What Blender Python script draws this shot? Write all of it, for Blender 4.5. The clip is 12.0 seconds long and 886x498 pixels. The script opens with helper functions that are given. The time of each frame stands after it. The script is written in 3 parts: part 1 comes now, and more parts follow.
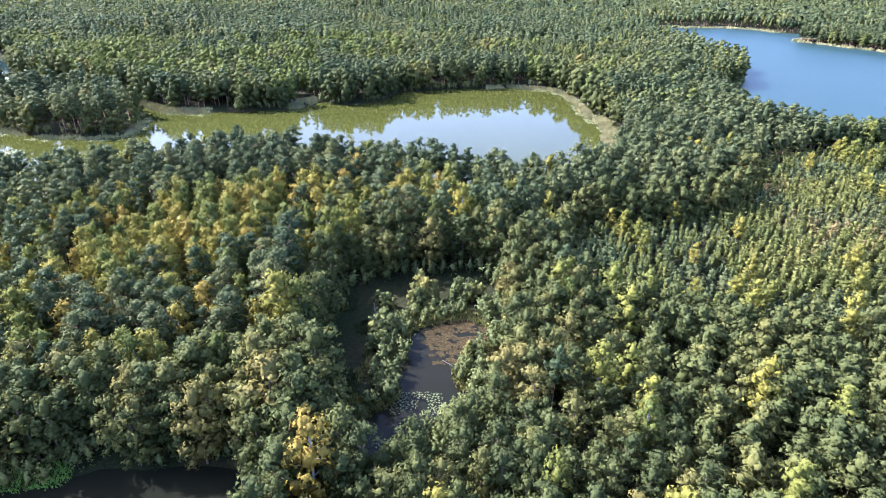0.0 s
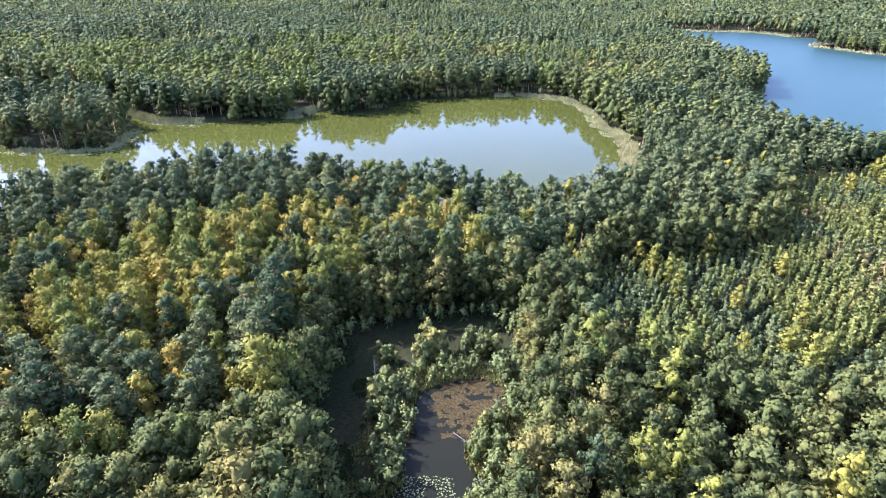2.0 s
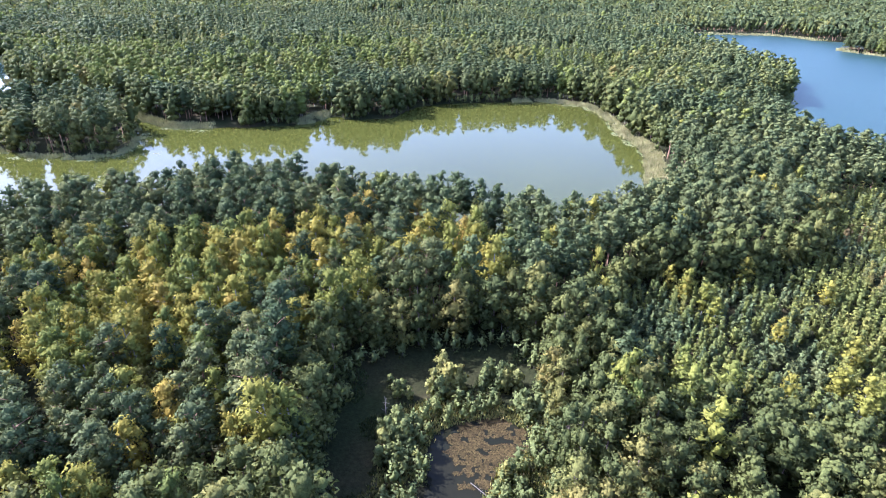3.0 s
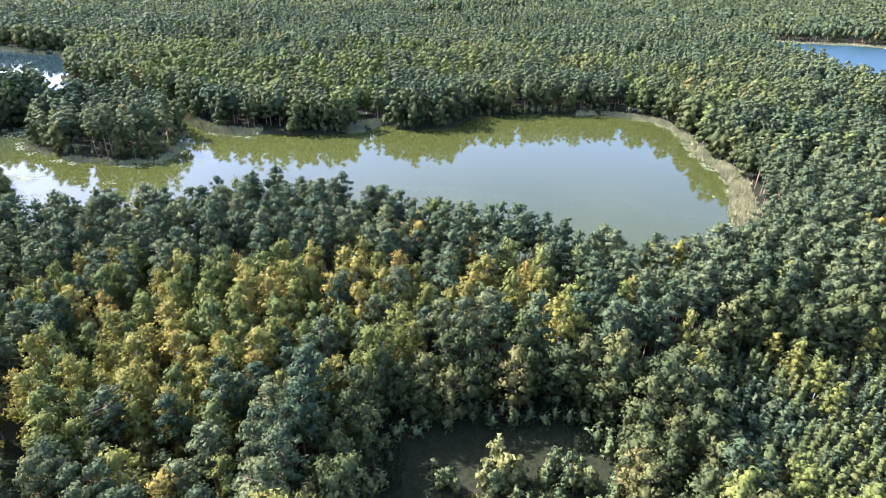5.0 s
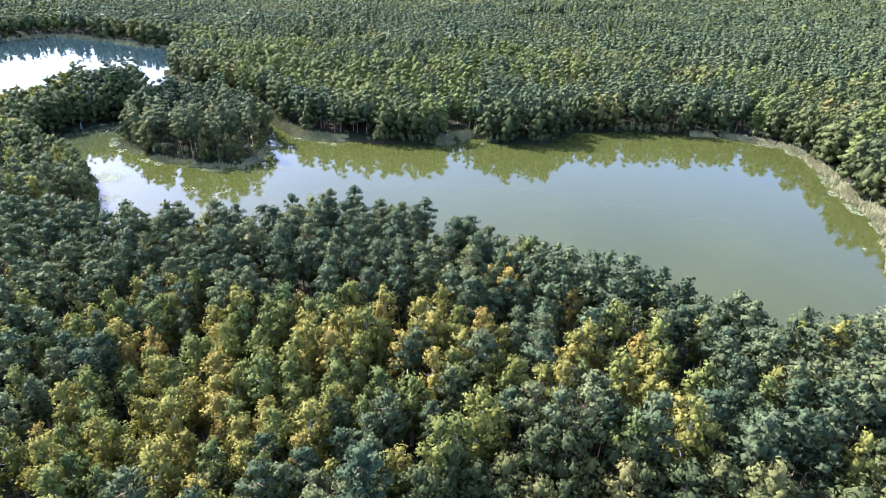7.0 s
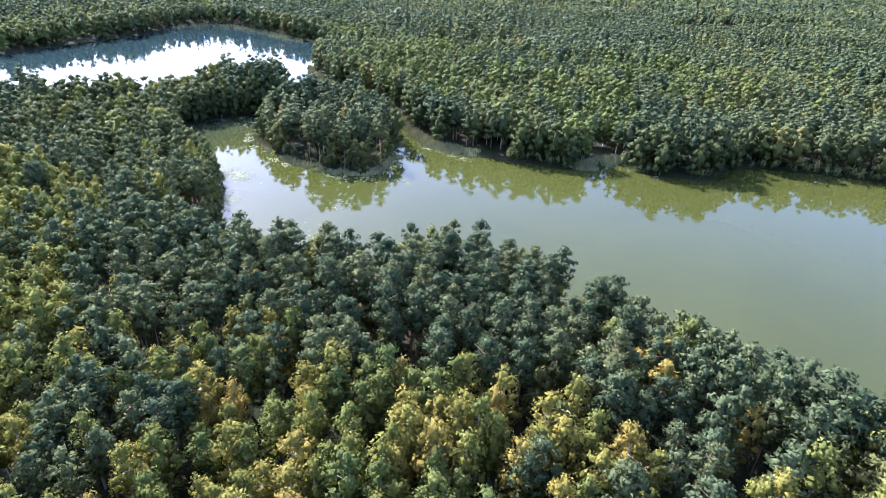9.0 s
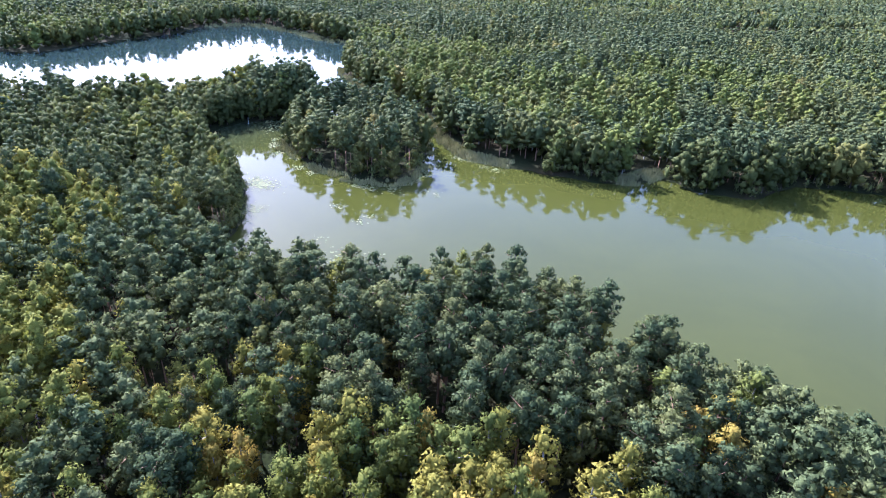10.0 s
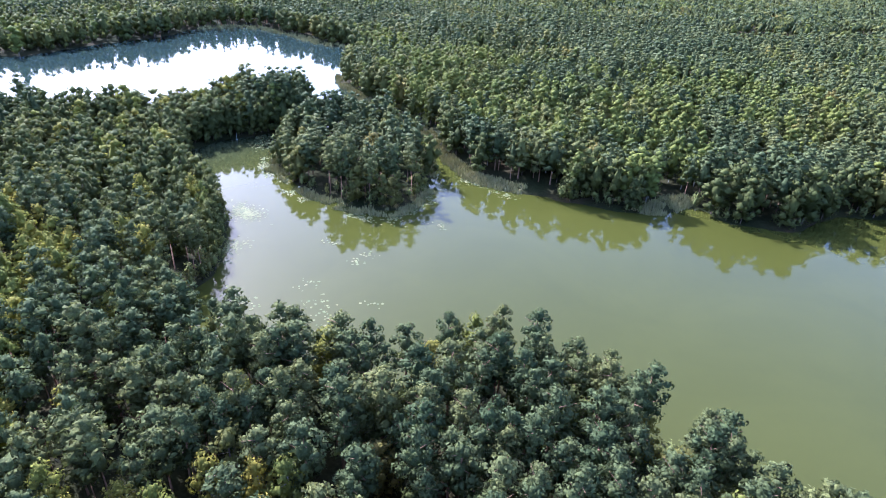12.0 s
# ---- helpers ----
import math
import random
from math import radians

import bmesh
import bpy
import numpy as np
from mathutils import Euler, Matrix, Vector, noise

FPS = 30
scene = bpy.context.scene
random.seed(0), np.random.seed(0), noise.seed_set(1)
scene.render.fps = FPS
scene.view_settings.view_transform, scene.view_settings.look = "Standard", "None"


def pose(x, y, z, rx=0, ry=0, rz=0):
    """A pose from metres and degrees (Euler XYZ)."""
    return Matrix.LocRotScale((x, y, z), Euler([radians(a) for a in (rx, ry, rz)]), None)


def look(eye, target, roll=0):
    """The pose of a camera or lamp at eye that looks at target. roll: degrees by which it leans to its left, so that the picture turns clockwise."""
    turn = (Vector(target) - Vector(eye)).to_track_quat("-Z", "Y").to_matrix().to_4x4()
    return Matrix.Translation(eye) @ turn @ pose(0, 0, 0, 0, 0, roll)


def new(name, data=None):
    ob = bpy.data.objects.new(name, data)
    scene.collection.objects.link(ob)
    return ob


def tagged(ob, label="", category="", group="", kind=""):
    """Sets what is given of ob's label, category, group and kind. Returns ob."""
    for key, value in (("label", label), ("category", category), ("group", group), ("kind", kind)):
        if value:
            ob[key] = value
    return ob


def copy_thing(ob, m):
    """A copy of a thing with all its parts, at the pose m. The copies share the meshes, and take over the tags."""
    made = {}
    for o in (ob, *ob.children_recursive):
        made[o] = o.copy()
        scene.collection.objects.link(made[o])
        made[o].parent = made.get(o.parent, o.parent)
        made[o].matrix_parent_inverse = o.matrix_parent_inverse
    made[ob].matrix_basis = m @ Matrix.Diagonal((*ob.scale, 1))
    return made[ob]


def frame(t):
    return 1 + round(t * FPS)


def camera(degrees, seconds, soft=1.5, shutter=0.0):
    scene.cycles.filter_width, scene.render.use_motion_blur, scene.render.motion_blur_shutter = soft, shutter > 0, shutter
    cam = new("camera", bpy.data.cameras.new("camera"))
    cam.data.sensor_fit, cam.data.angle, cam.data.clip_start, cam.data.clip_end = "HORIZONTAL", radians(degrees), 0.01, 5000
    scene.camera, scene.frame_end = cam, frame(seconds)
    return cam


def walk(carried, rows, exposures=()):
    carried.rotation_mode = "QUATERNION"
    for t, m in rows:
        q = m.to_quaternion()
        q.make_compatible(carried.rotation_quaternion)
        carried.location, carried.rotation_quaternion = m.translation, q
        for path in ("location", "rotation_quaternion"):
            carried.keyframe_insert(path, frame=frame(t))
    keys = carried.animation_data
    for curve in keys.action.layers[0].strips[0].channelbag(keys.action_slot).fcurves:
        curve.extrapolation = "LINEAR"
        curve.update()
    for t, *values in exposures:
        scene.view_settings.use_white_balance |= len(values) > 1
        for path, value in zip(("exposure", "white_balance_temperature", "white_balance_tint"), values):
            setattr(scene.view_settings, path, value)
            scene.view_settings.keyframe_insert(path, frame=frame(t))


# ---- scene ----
cam = camera(75.0, 12.0, soft=1.0)
PATH = [
    (0, (1.405, -2.617, 90.85), (1.399, -0.845, 89.923), 0.9),
    (0.5, (0.811, 2.506, 91.014), (0.802, 4.278, 90.087), 1.0),
    (1, (0.329, 8.59, 91.088), (0.317, 10.362, 90.161), 1.0),
    (1.5, (-0.187, 14.473, 91.127), (-0.2, 16.245, 90.2), 1.1),
    (2, (-0.909, 20.754, 91.355), (-0.922, 22.526, 90.428), 1.1),
    (2.5, (-1.637, 26.788, 91.578), (-1.657, 28.56, 90.65), 1.1),
    (3, (-2.54, 33.318, 91.613), (-2.595, 35.089, 90.686), 1.2),
    (5, (-7.122, 58.613, 91.414), (-7.336, 60.371, 90.483), 1.6),
    (5.5, (-8.543, 64.935, 91.246), (-8.82, 66.682, 90.315), 1.6),
    (6, (-10.367, 71.52, 91.156), (-10.713, 73.254, 90.223), 1.7),
    (6.5, (-12.365, 77.667, 91.07), (-12.775, 79.387, 90.135), 1.9),
    (7, (-14.643, 84.05, 91.1), (-15.124, 85.749, 90.161), 1.9),
    (9, (-28.8, 109.051, 90.218), (-29.645, 110.595, 89.267), 2.8),
    (9.5, (-32.882, 114.521, 89.972), (-33.795, 116.023, 89.019), 2.9),
    (10, (-37.414, 120.398, 90.204), (-38.333, 121.895, 89.248), 3.0),
    (10.5, (-41.327, 125.645, 90.615), (-42.246, 127.14, 89.657), 3.1),
    (11, (-45.455, 131.102, 91.269), (-46.375, 132.595, 90.309), 3.2),
    (11.5, (-49.49, 136.685, 91.145), (-50.411, 138.178, 90.185), 3.1),
    (12, (-53.924, 142.412, 91.316), (-54.843, 143.905, 90.354), 3.3),
]
walk(cam, [(t, look(eye, target, roll)) for t, eye, target, roll in PATH], [(0.0, 2.50, 5170, 28), (12.0, 2.28, 5000, 27)])

# ---- daylight ----
SUN_ELEVATION, SUN_BEARING = 41.0, -71.0  # degrees; the bearing runs from +y towards +x
world = bpy.data.worlds.new("sky")
scene.world = world
world.use_nodes = True
sky = world.node_tree.nodes.new("ShaderNodeTexSky")
sky.sky_type, sky.sun_disc = "NISHITA", False
sky.sun_elevation, sky.sun_rotation = radians(SUN_ELEVATION), radians(SUN_BEARING)
sky.air_density, sky.dust_density, sky.ozone_density = 1.0, 2.5, 1.0
world.node_tree.nodes["Background"].inputs["Strength"].default_value = 0.15
world.node_tree.links.new(sky.outputs[0], world.node_tree.nodes["Background"].inputs["Color"])
sun = new("sun", bpy.data.lights.new("sun", "SUN"))
sun.data.energy, sun.data.angle, sun.data.color = 3.9, radians(0.53), (1.0, 0.95, 0.87)
reach = math.cos(radians(SUN_ELEVATION))
sun_way = Vector((reach * math.sin(radians(SUN_BEARING)), reach * math.cos(radians(SUN_BEARING)), math.sin(radians(SUN_ELEVATION))))
sun.matrix_world = look(sun_way * 300, (0, 0, 0))

RNG = np.random.default_rng(7)


# ---- materials ----
def material(name):
    m = bpy.data.materials.new(name)
    m.use_nodes = True
    return m, m.node_tree.nodes, m.node_tree.links, m.node_tree.nodes["Principled BSDF"]


def ramp(nodes, links, source, stops):
    r = nodes.new("ShaderNodeValToRGB")
    while len(r.color_ramp.elements) < len(stops):
        r.color_ramp.elements.new(0.5)
    for e, (at, colour) in zip(r.color_ramp.elements, stops):
        e.position, e.color = at, (*colour, 1)
    links.new(source, r.inputs[0])
    return r.outputs[0]


def noise_node(nodes, links, scale, detail=3.0, rough=0.55, distort=0.0):
    where = nodes.new("ShaderNodeNewGeometry")
    n = nodes.new("ShaderNodeTexNoise")
    n.inputs["Scale"].default_value, n.inputs["Detail"].default_value = scale, detail
    n.inputs["Roughness"].default_value, n.inputs["Distortion"].default_value = rough, distort
    links.new(where.outputs["Position"], n.inputs["Vector"])
    return n.outputs["Fac"]


def mix(nodes, links, kind, fac, a, b):
    n = nodes.new("ShaderNodeMix")
    n.data_type, n.blend_type = "RGBA", kind
    for value, socket in ((fac, n.inputs[0]), (a, n.inputs[6]), (b, n.inputs[7])):
        if isinstance(value, bpy.types.NodeSocket):
            links.new(value, socket)
        else:
            socket.default_value = value if isinstance(value, (int, float)) else (*value, 1)
    return n.outputs[2]


def bump(nodes, links, shader, height, strength, distance):
    b = nodes.new("ShaderNodeBump")
    b.inputs["Strength"].default_value, b.inputs["Distance"].default_value = strength, distance
    links.new(height, b.inputs["Height"])
    links.new(b.outputs[0], shader.inputs["Normal"])


def foliage(name, stops, through_light=0.2, leaf=0.14, gloss=0.06):
    """Leaves: each tree has a tone of its own, each clump a little variation, and light shines through."""
    m, nodes, links, shader = material(name)
    info = nodes.new("ShaderNodeObjectInfo")
    tone = nodes.new("ShaderNodeAttribute")
    tone.attribute_name = "tone"
    part_of = nodes.new("ShaderNodeMath")  # trees that stand singly have no tone of their own and take the object's
    part_of.operation = "MAXIMUM"
    own = nodes.new("ShaderNodeMath")
    own.operation = "MULTIPLY"
    none = nodes.new("ShaderNodeMath")
    none.operation = "LESS_THAN"
    none.inputs[1].default_value = 1e-6
    links.new(tone.outputs["Fac"], none.inputs[0])
    links.new(info.outputs["Random"], own.inputs[0])
    links.new(none.outputs[0], own.inputs[1])
    links.new(own.outputs[0], part_of.inputs[0])
    links.new(tone.outputs["Fac"], part_of.inputs[1])
    colour = ramp(nodes, links, part_of.outputs[0], stops)
    geo = nodes.new("ShaderNodeNewGeometry")
    clump = ramp(nodes, links, geo.outputs["Random Per Island"], [(0.0, (0.82, 0.83, 0.84)), (0.55, (1.0, 1.0, 1.0)), (1.0, (1.18, 1.16, 1.08))])
    colour = mix(nodes, links, "MULTIPLY", 1.0, colour, clump)
    fine = noise_node(nodes, links, 0.6 / leaf, 3.0, 0.65)
    grain = ramp(nodes, links, fine, [(0.32, (0.74, 0.76, 0.76)), (0.68, (1.24, 1.22, 1.17))])
    colour = mix(nodes, links, "MULTIPLY", 1.0, colour, grain)
    links.new(colour, shader.inputs["Base Color"])
    shader.inputs["Roughness"].default_value = 0.75
    shader.inputs["Specular IOR Level"].default_value = gloss
    mass = nodes.new("ShaderNodeAttribute")
    mass.attribute_name = "mass"
    turned = nodes.new("ShaderNodeVectorTransform")
    turned.vector_type, turned.convert_from, turned.convert_to = "NORMAL", "OBJECT", "WORLD"
    links.new(mass.outputs["Vector"], turned.inputs[0])
    swing = nodes.new("ShaderNodeMix")
    swing.data_type = "VECTOR"
    swing.inputs[0].default_value = 0.78
    links.new(geo.outputs["Normal"], swing.inputs[4])
    links.new(turned.outputs[0], swing.inputs[5])
    unit = nodes.new("ShaderNodeVectorMath")
    unit.operation = "NORMALIZE"
    links.new(swing.outputs[1], unit.inputs[0])
    rough_leaf = nodes.new("ShaderNodeBump")
    rough_leaf.inputs["Strength"].default_value, rough_leaf.inputs["Distance"].default_value = 0.7, leaf
    links.new(fine, rough_leaf.inputs["Height"])
    links.new(unit.outputs[0], rough_leaf.inputs["Normal"])
    links.new(rough_leaf.outputs[0], shader.inputs["Normal"])
    thin = nodes.new("ShaderNodeBsdfTranslucent")
    links.new(rough_leaf.outputs[0], thin.inputs["Normal"])
    links.new(mix(nodes, links, "MULTIPLY", 1.0, colour, (1.15, 1.2, 0.7)), thin.inputs[0])
    both = nodes.new("ShaderNodeMixShader")
    both.inputs[0].default_value = through_light
    links.new(shader.outputs[0], both.inputs[1])
    links.new(thin.outputs[0], both.inputs[2])
    links.new(both.outputs[0], nodes["Material Output"].inputs[0])
    return m


PINE = foliage("pine needles", [(0.0, (0.048, 0.068, 0.029)), (0.5, (0.073, 0.090, 0.036)), (1.0, (0.116, 0.122, 0.042))], 0.2)
BIRCH = foliage("birch leaves", [(0.0, (0.102, 0.126, 0.032)), (0.45, (0.166, 0.166, 0.032)), (0.9, (0.236, 0.194, 0.034)), (1.0, (0.268, 0.184, 0.038))], 0.3)
ALDER = foliage("alder leaves", [(0.0, (0.060, 0.074, 0.025)), (0.6, (0.090, 0.100, 0.030)), (0.92, (0.140, 0.132, 0.037)), (1.0, (0.175, 0.145, 0.042))], 0.28)
LARCH = foliage("larch needles", [(0.0, (0.090, 0.108, 0.033)), (0.55, (0.130, 0.142, 0.037)), (0.92, (0.172, 0.166, 0.043)), (1.0, (0.20, 0.145, 0.065))], 0.2)
SPRUCE = foliage("spruce needles", [(0.0, (0.060, 0.082, 0.036)), (0.6, (0.084, 0.102, 0.040)), (1.0, (0.120, 0.125, 0.045))], 0.08)
WILLOW = foliage("willow leaves", [(0.0, (0.105, 0.125, 0.046)), (0.6, (0.150, 0.165, 0.055)), (1.0, (0.215, 0.195, 0.055))], 0.22)


def bark(name, low, high):
    m, nodes, links, shader = material(name)
    links.new(ramp(nodes, links, noise_node(nodes, links, 5.0, 5.0, 0.7), [(0.3, low), (0.7, high)]), shader.inputs["Base Color"])
    shader.inputs["Roughness"].default_value = 0.9
    bump(nodes, links, shader, noise_node(nodes, links, 14.0), 0.6, 0.03)
    return m


BARK = bark("bark", (0.06, 0.045, 0.035), (0.16, 0.115, 0.085))
PINE_BARK = bark("pine bark", (0.11, 0.065, 0.04), (0.28, 0.15, 0.085))
BIRCH_BARK = bark("birch bark", (0.09, 0.085, 0.075), (0.36, 0.34, 0.31))


def ground_material():
    m, nodes, links, shader = material("forest floor")
    wide = ramp(nodes, links, noise_node(nodes, links, 0.035, 4.0), [(0.38, (0.016, 0.021, 0.008)), (0.58, (0.024, 0.024, 0.011)), (0.78, (0.07, 0.05, 0.03))])
    fine = ramp(nodes, links, noise_node(nodes, links, 1.3, 6.0, 0.7), [(0.3, (0.5, 0.5, 0.5)), (0.7, (1.4, 1.35, 1.2))])
    links.new(mix(nodes, links, "MULTIPLY", 1.0, wide, fine), shader.inputs["Base Color"])
    shader.inputs["Roughness"].default_value = 0.95
    shader.inputs["Specular IOR Level"].default_value = 0.05
    bump(nodes, links, shader, noise_node(nodes, links, 2.5, 6.0), 0.8, 0.2)
    return m


def water_material(name, body, cloud, rough, ripple, bluish=None, swell=0.02, gloss=0.5):
    """A bluish body colour towards the western basin puts distant haze into the water."""
    m, nodes, links, shader = material(name)
    colour = ramp(nodes, links, noise_node(nodes, links, 0.02, 5.0, 0.6, 1.0), [(0.35, body), (0.65, cloud)])
    if bluish:
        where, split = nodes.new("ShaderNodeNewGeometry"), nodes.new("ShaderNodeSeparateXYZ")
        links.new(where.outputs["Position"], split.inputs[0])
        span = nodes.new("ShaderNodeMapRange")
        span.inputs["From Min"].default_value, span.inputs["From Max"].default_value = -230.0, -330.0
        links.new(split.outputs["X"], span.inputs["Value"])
        colour = mix(nodes, links, "MIX", span.outputs[0], colour, bluish)
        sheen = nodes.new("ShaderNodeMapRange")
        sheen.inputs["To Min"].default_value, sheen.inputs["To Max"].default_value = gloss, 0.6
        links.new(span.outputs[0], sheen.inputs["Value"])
    links.new(colour, shader.inputs["Base Color"])
    shader.inputs["Roughness"].default_value = rough
    shader.inputs["IOR"].default_value = 1.333
    shader.inputs["Specular IOR Level"].default_value = gloss
    if bluish:
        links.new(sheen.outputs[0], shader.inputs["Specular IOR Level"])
    bump(nodes, links, shader, noise_node(nodes, links, 0.9, 3.0), ripple, swell)
    return m


GROUND = ground_material()
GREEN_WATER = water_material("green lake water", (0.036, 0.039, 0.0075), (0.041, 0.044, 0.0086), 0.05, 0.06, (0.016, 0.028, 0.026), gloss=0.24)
BLUE_WATER = water_material("clear lake water", (0.012, 0.030, 0.026), (0.015, 0.035, 0.031), 0.42, 1.0, None, 0.12, 0.27)
POND_WATER = water_material("brown pond water", (0.009, 0.010, 0.006), (0.013, 0.012, 0.007), 0.06, 0.1, gloss=0.1)


# ---- plan: shores ----
def smooth(points, steps=4):
    """A closed line that bends gently through the corners of the plan."""
    p = np.array(points, float)
    a, b, c, d = np.roll(p, 1, 0), p, np.roll(p, -1, 0), np.roll(p, -2, 0)
    rows = []
    for k in range(steps):
        t = k / steps
        rows.append(0.5 * (2 * b + (c - a) * t + (2 * a - 5 * b + 4 * c - d) * t * t + (3 * b - a - 3 * c + d) * t ** 3))
    return np.stack(rows, 1).reshape(-1, 2)


def inside_by(points, outline):
    """How far each point lies inside a closed line (negative outside), in metres."""
    x, y = points[:, 0], points[:, 1]
    near, odd = np.full(len(points), 1e9), np.zeros(len(points), bool)
    for (ax, ay), (bx, by) in zip(outline, np.roll(outline, -1, 0)):
        dx, dy = bx - ax, by - ay
        t = np.clip(((x - ax) * dx + (y - ay) * dy) / (dx * dx + dy * dy + 1e-9), 0, 1)
        near = np.minimum(near, np.hypot(x - ax - t * dx, y - ay - t * dy))
        if by != ay:
            odd ^= ((ay > y) != (by > y)) & (x < (bx - ax) * (y - ay) / (by - ay) + ax)
    return np.where(odd, near, -near)


SOUTH_SHORE = [(79, 252), (62, 227), (38, 214), (10, 219), (-21, 227), (-39, 232), (-52, 237), (-78, 242), (-98, 243), (-107, 232), (-114, 220), (-146, 211), (-168, 207)]
PENINSULA = [(-181, 214), (-185, 228), (-199, 244), (-210, 253), (-226, 262), (-252, 270), (-276, 286), (-281, 306), (-273, 326), (-266, 346), (-278, 362), (-300, 360), (-314, 343), (-312, 320)]
WEST_LAKE = [(-330, 291), (-352, 277), (-378, 262), (-430, 238), (-520, 215), (-610, 225), (-600, 280), (-532, 325), (-531, 360), (-536, 400), (-540, 456), (-556, 492), (-535, 538), (-480, 540), (-430, 530), (-393, 527)]
NORTH_SHORE = [(-358, 482), (-323, 435), (-284, 412), (-248, 396), (-214, 379), (-187, 355), (-164, 342), (-133, 345), (-103, 352), (-90, 360), (-82, 374), (-67, 369), (-55, 372), (-43, 380), (-34, 402), (-23, 410), (9, 421), (50, 427), (78, 416), (85, 386), (88, 345), (90, 320), (84, 294), (80, 272)]
ISLAND = [(-254, 324), (-239, 303), (-227, 296), (-214, 292), (-202, 289), (-186, 290), (-172, 296), (-171, 312), (-180, 334), (-195, 354), (-217, 367), (-242, 366), (-255, 348)]
EAST_LAKE = [(252, 510), (220, 438), (193, 412), (194, 388), (178, 350), (171, 318), (185, 303), (206, 299), (226, 298), (300, 300), (450, 330), (600, 420), (690, 600), (650, 745), (560, 768), (470, 770), (424, 779), (408, 806), (380, 822), (330, 822), (266, 818), (240, 760), (250, 600)]
EAST_ISLET = [(404, 708), (418, 684), (436, 660), (458, 630), (486, 604), (512, 622), (502, 654), (474, 696), (436, 722)]
POND = [(-8, 120), (-2, 127), (11, 127), (14, 121), (5, 115), (6, 102), (14, 97), (0, 91), (-8, 82), (-14, 80), (-17, 89), (-10, 95), (-9, 109)]
CREEK = [(-73, 73), (-62, 76), (-41, 78), (-32, 70), (-29, 48), (-40, 20), (-90, 10), (-116, 40), (-90, 66)]
MARSH = [(-27, 130), (-25, 141), (-17, 148), (4, 152), (14, 150), (17, 140), (16, 122), (18, 104), (12, 94), (-4, 79), (-13, 75), (-21, 88), (-28, 106)]
CLEARING = [(-92, 186), (-88, 190), (-81, 192), (-75, 191), (-73, 187), (-77, 184), (-82, 184), (-88, 183)]

LAKES = [smooth(SOUTH_SHORE + PENINSULA + WEST_LAKE + NORTH_SHORE), smooth(EAST_LAKE), smooth(POND), smooth(CREEK)]
ISLES = [smooth(ISLAND), smooth(EAST_ISLET)]
MARSH_LINE, CLEARING_LINE = smooth(MARSH), smooth(CLEARING)
REED_BEDS = [  # a stretch of shore (x from, to, y from, to), the bed's width inland, its width out on the water
    (70, 118, 250, 345, 8.5, 1.5), (30, 104, 345, 440, 4.0, 2.5), (-272, -166, 282, 322, 0.4, 4.5), (-215, -142, 334, 396, 5.5, 2.0),
    (-340, -215, 370, 450, 3.5, 3.0), (-100, -82, 356, 386, 9.0, 1.0), (-580, -370, 500, 560, 4.0, 5.0), (225, 430, 780, 830, 3.0, 7.0), (395, 505, 615, 722, 3.0, 5.0),
]


def in_reeds(p, out):
    found = np.zeros(len(p), bool)
    for x0, x1, y0, y1, inland, far in REED_BEDS:
        found |= (p[:, 0] > x0) & (p[:, 0] < x1) & (p[:, 1] > y0) & (p[:, 1] < y1) & (out > -inland) & (out < far)
    return found


def lattice(x, y, size, seed):
    """Smooth noise from 0 to 1 over the plan, in patches of about that size."""
    u, v = x / size, y / size
    i, j = np.floor(u).astype(int), np.floor(v).astype(int)
    fu, fv = u - i, v - j
    fu, fv = fu * fu * (3 - 2 * fu), fv * fv * (3 - 2 * fv)

    def corner(a, b):
        h = np.sin(a * 127.1 + b * 311.7 + seed * 74.7) * 43758.5453
        return h - np.floor(h)

    low = corner(i, j) * (1 - fu) + corner(i + 1, j) * fu
    high = corner(i, j + 1) * (1 - fu) + corner(i + 1, j + 1) * fu
    return low * (1 - fv) + high * fv


def water_depth_way(points):
    """Metres out onto the water (negative: inland)."""
    wobble = (lattice(points[:, 0], points[:, 1], 7.0, 3) - 0.5) * 3.0
    far = np.full(len(points), -1e9)
    for line in LAKES:
        far = np.maximum(far, inside_by(points, line))
    for line in ISLES:
        far = np.minimum(far, -inside_by(points, line))
    return far + wobble


def ground_height(points, out):
    marsh = np.clip((inside_by(points, MARSH_LINE) + 2) / 6, 0, 1)
    hills = (lattice(points[:, 0], points[:, 1], 90.0, 5) - 0.3) * 3.0 * np.clip(-out / 60 - 0.1, 0, 1)
    land = 1.2 * (1 - marsh) + 0.25 * marsh + hills * (1 - marsh) 
    return np.clip(-out * 0.22, -2.5, land)


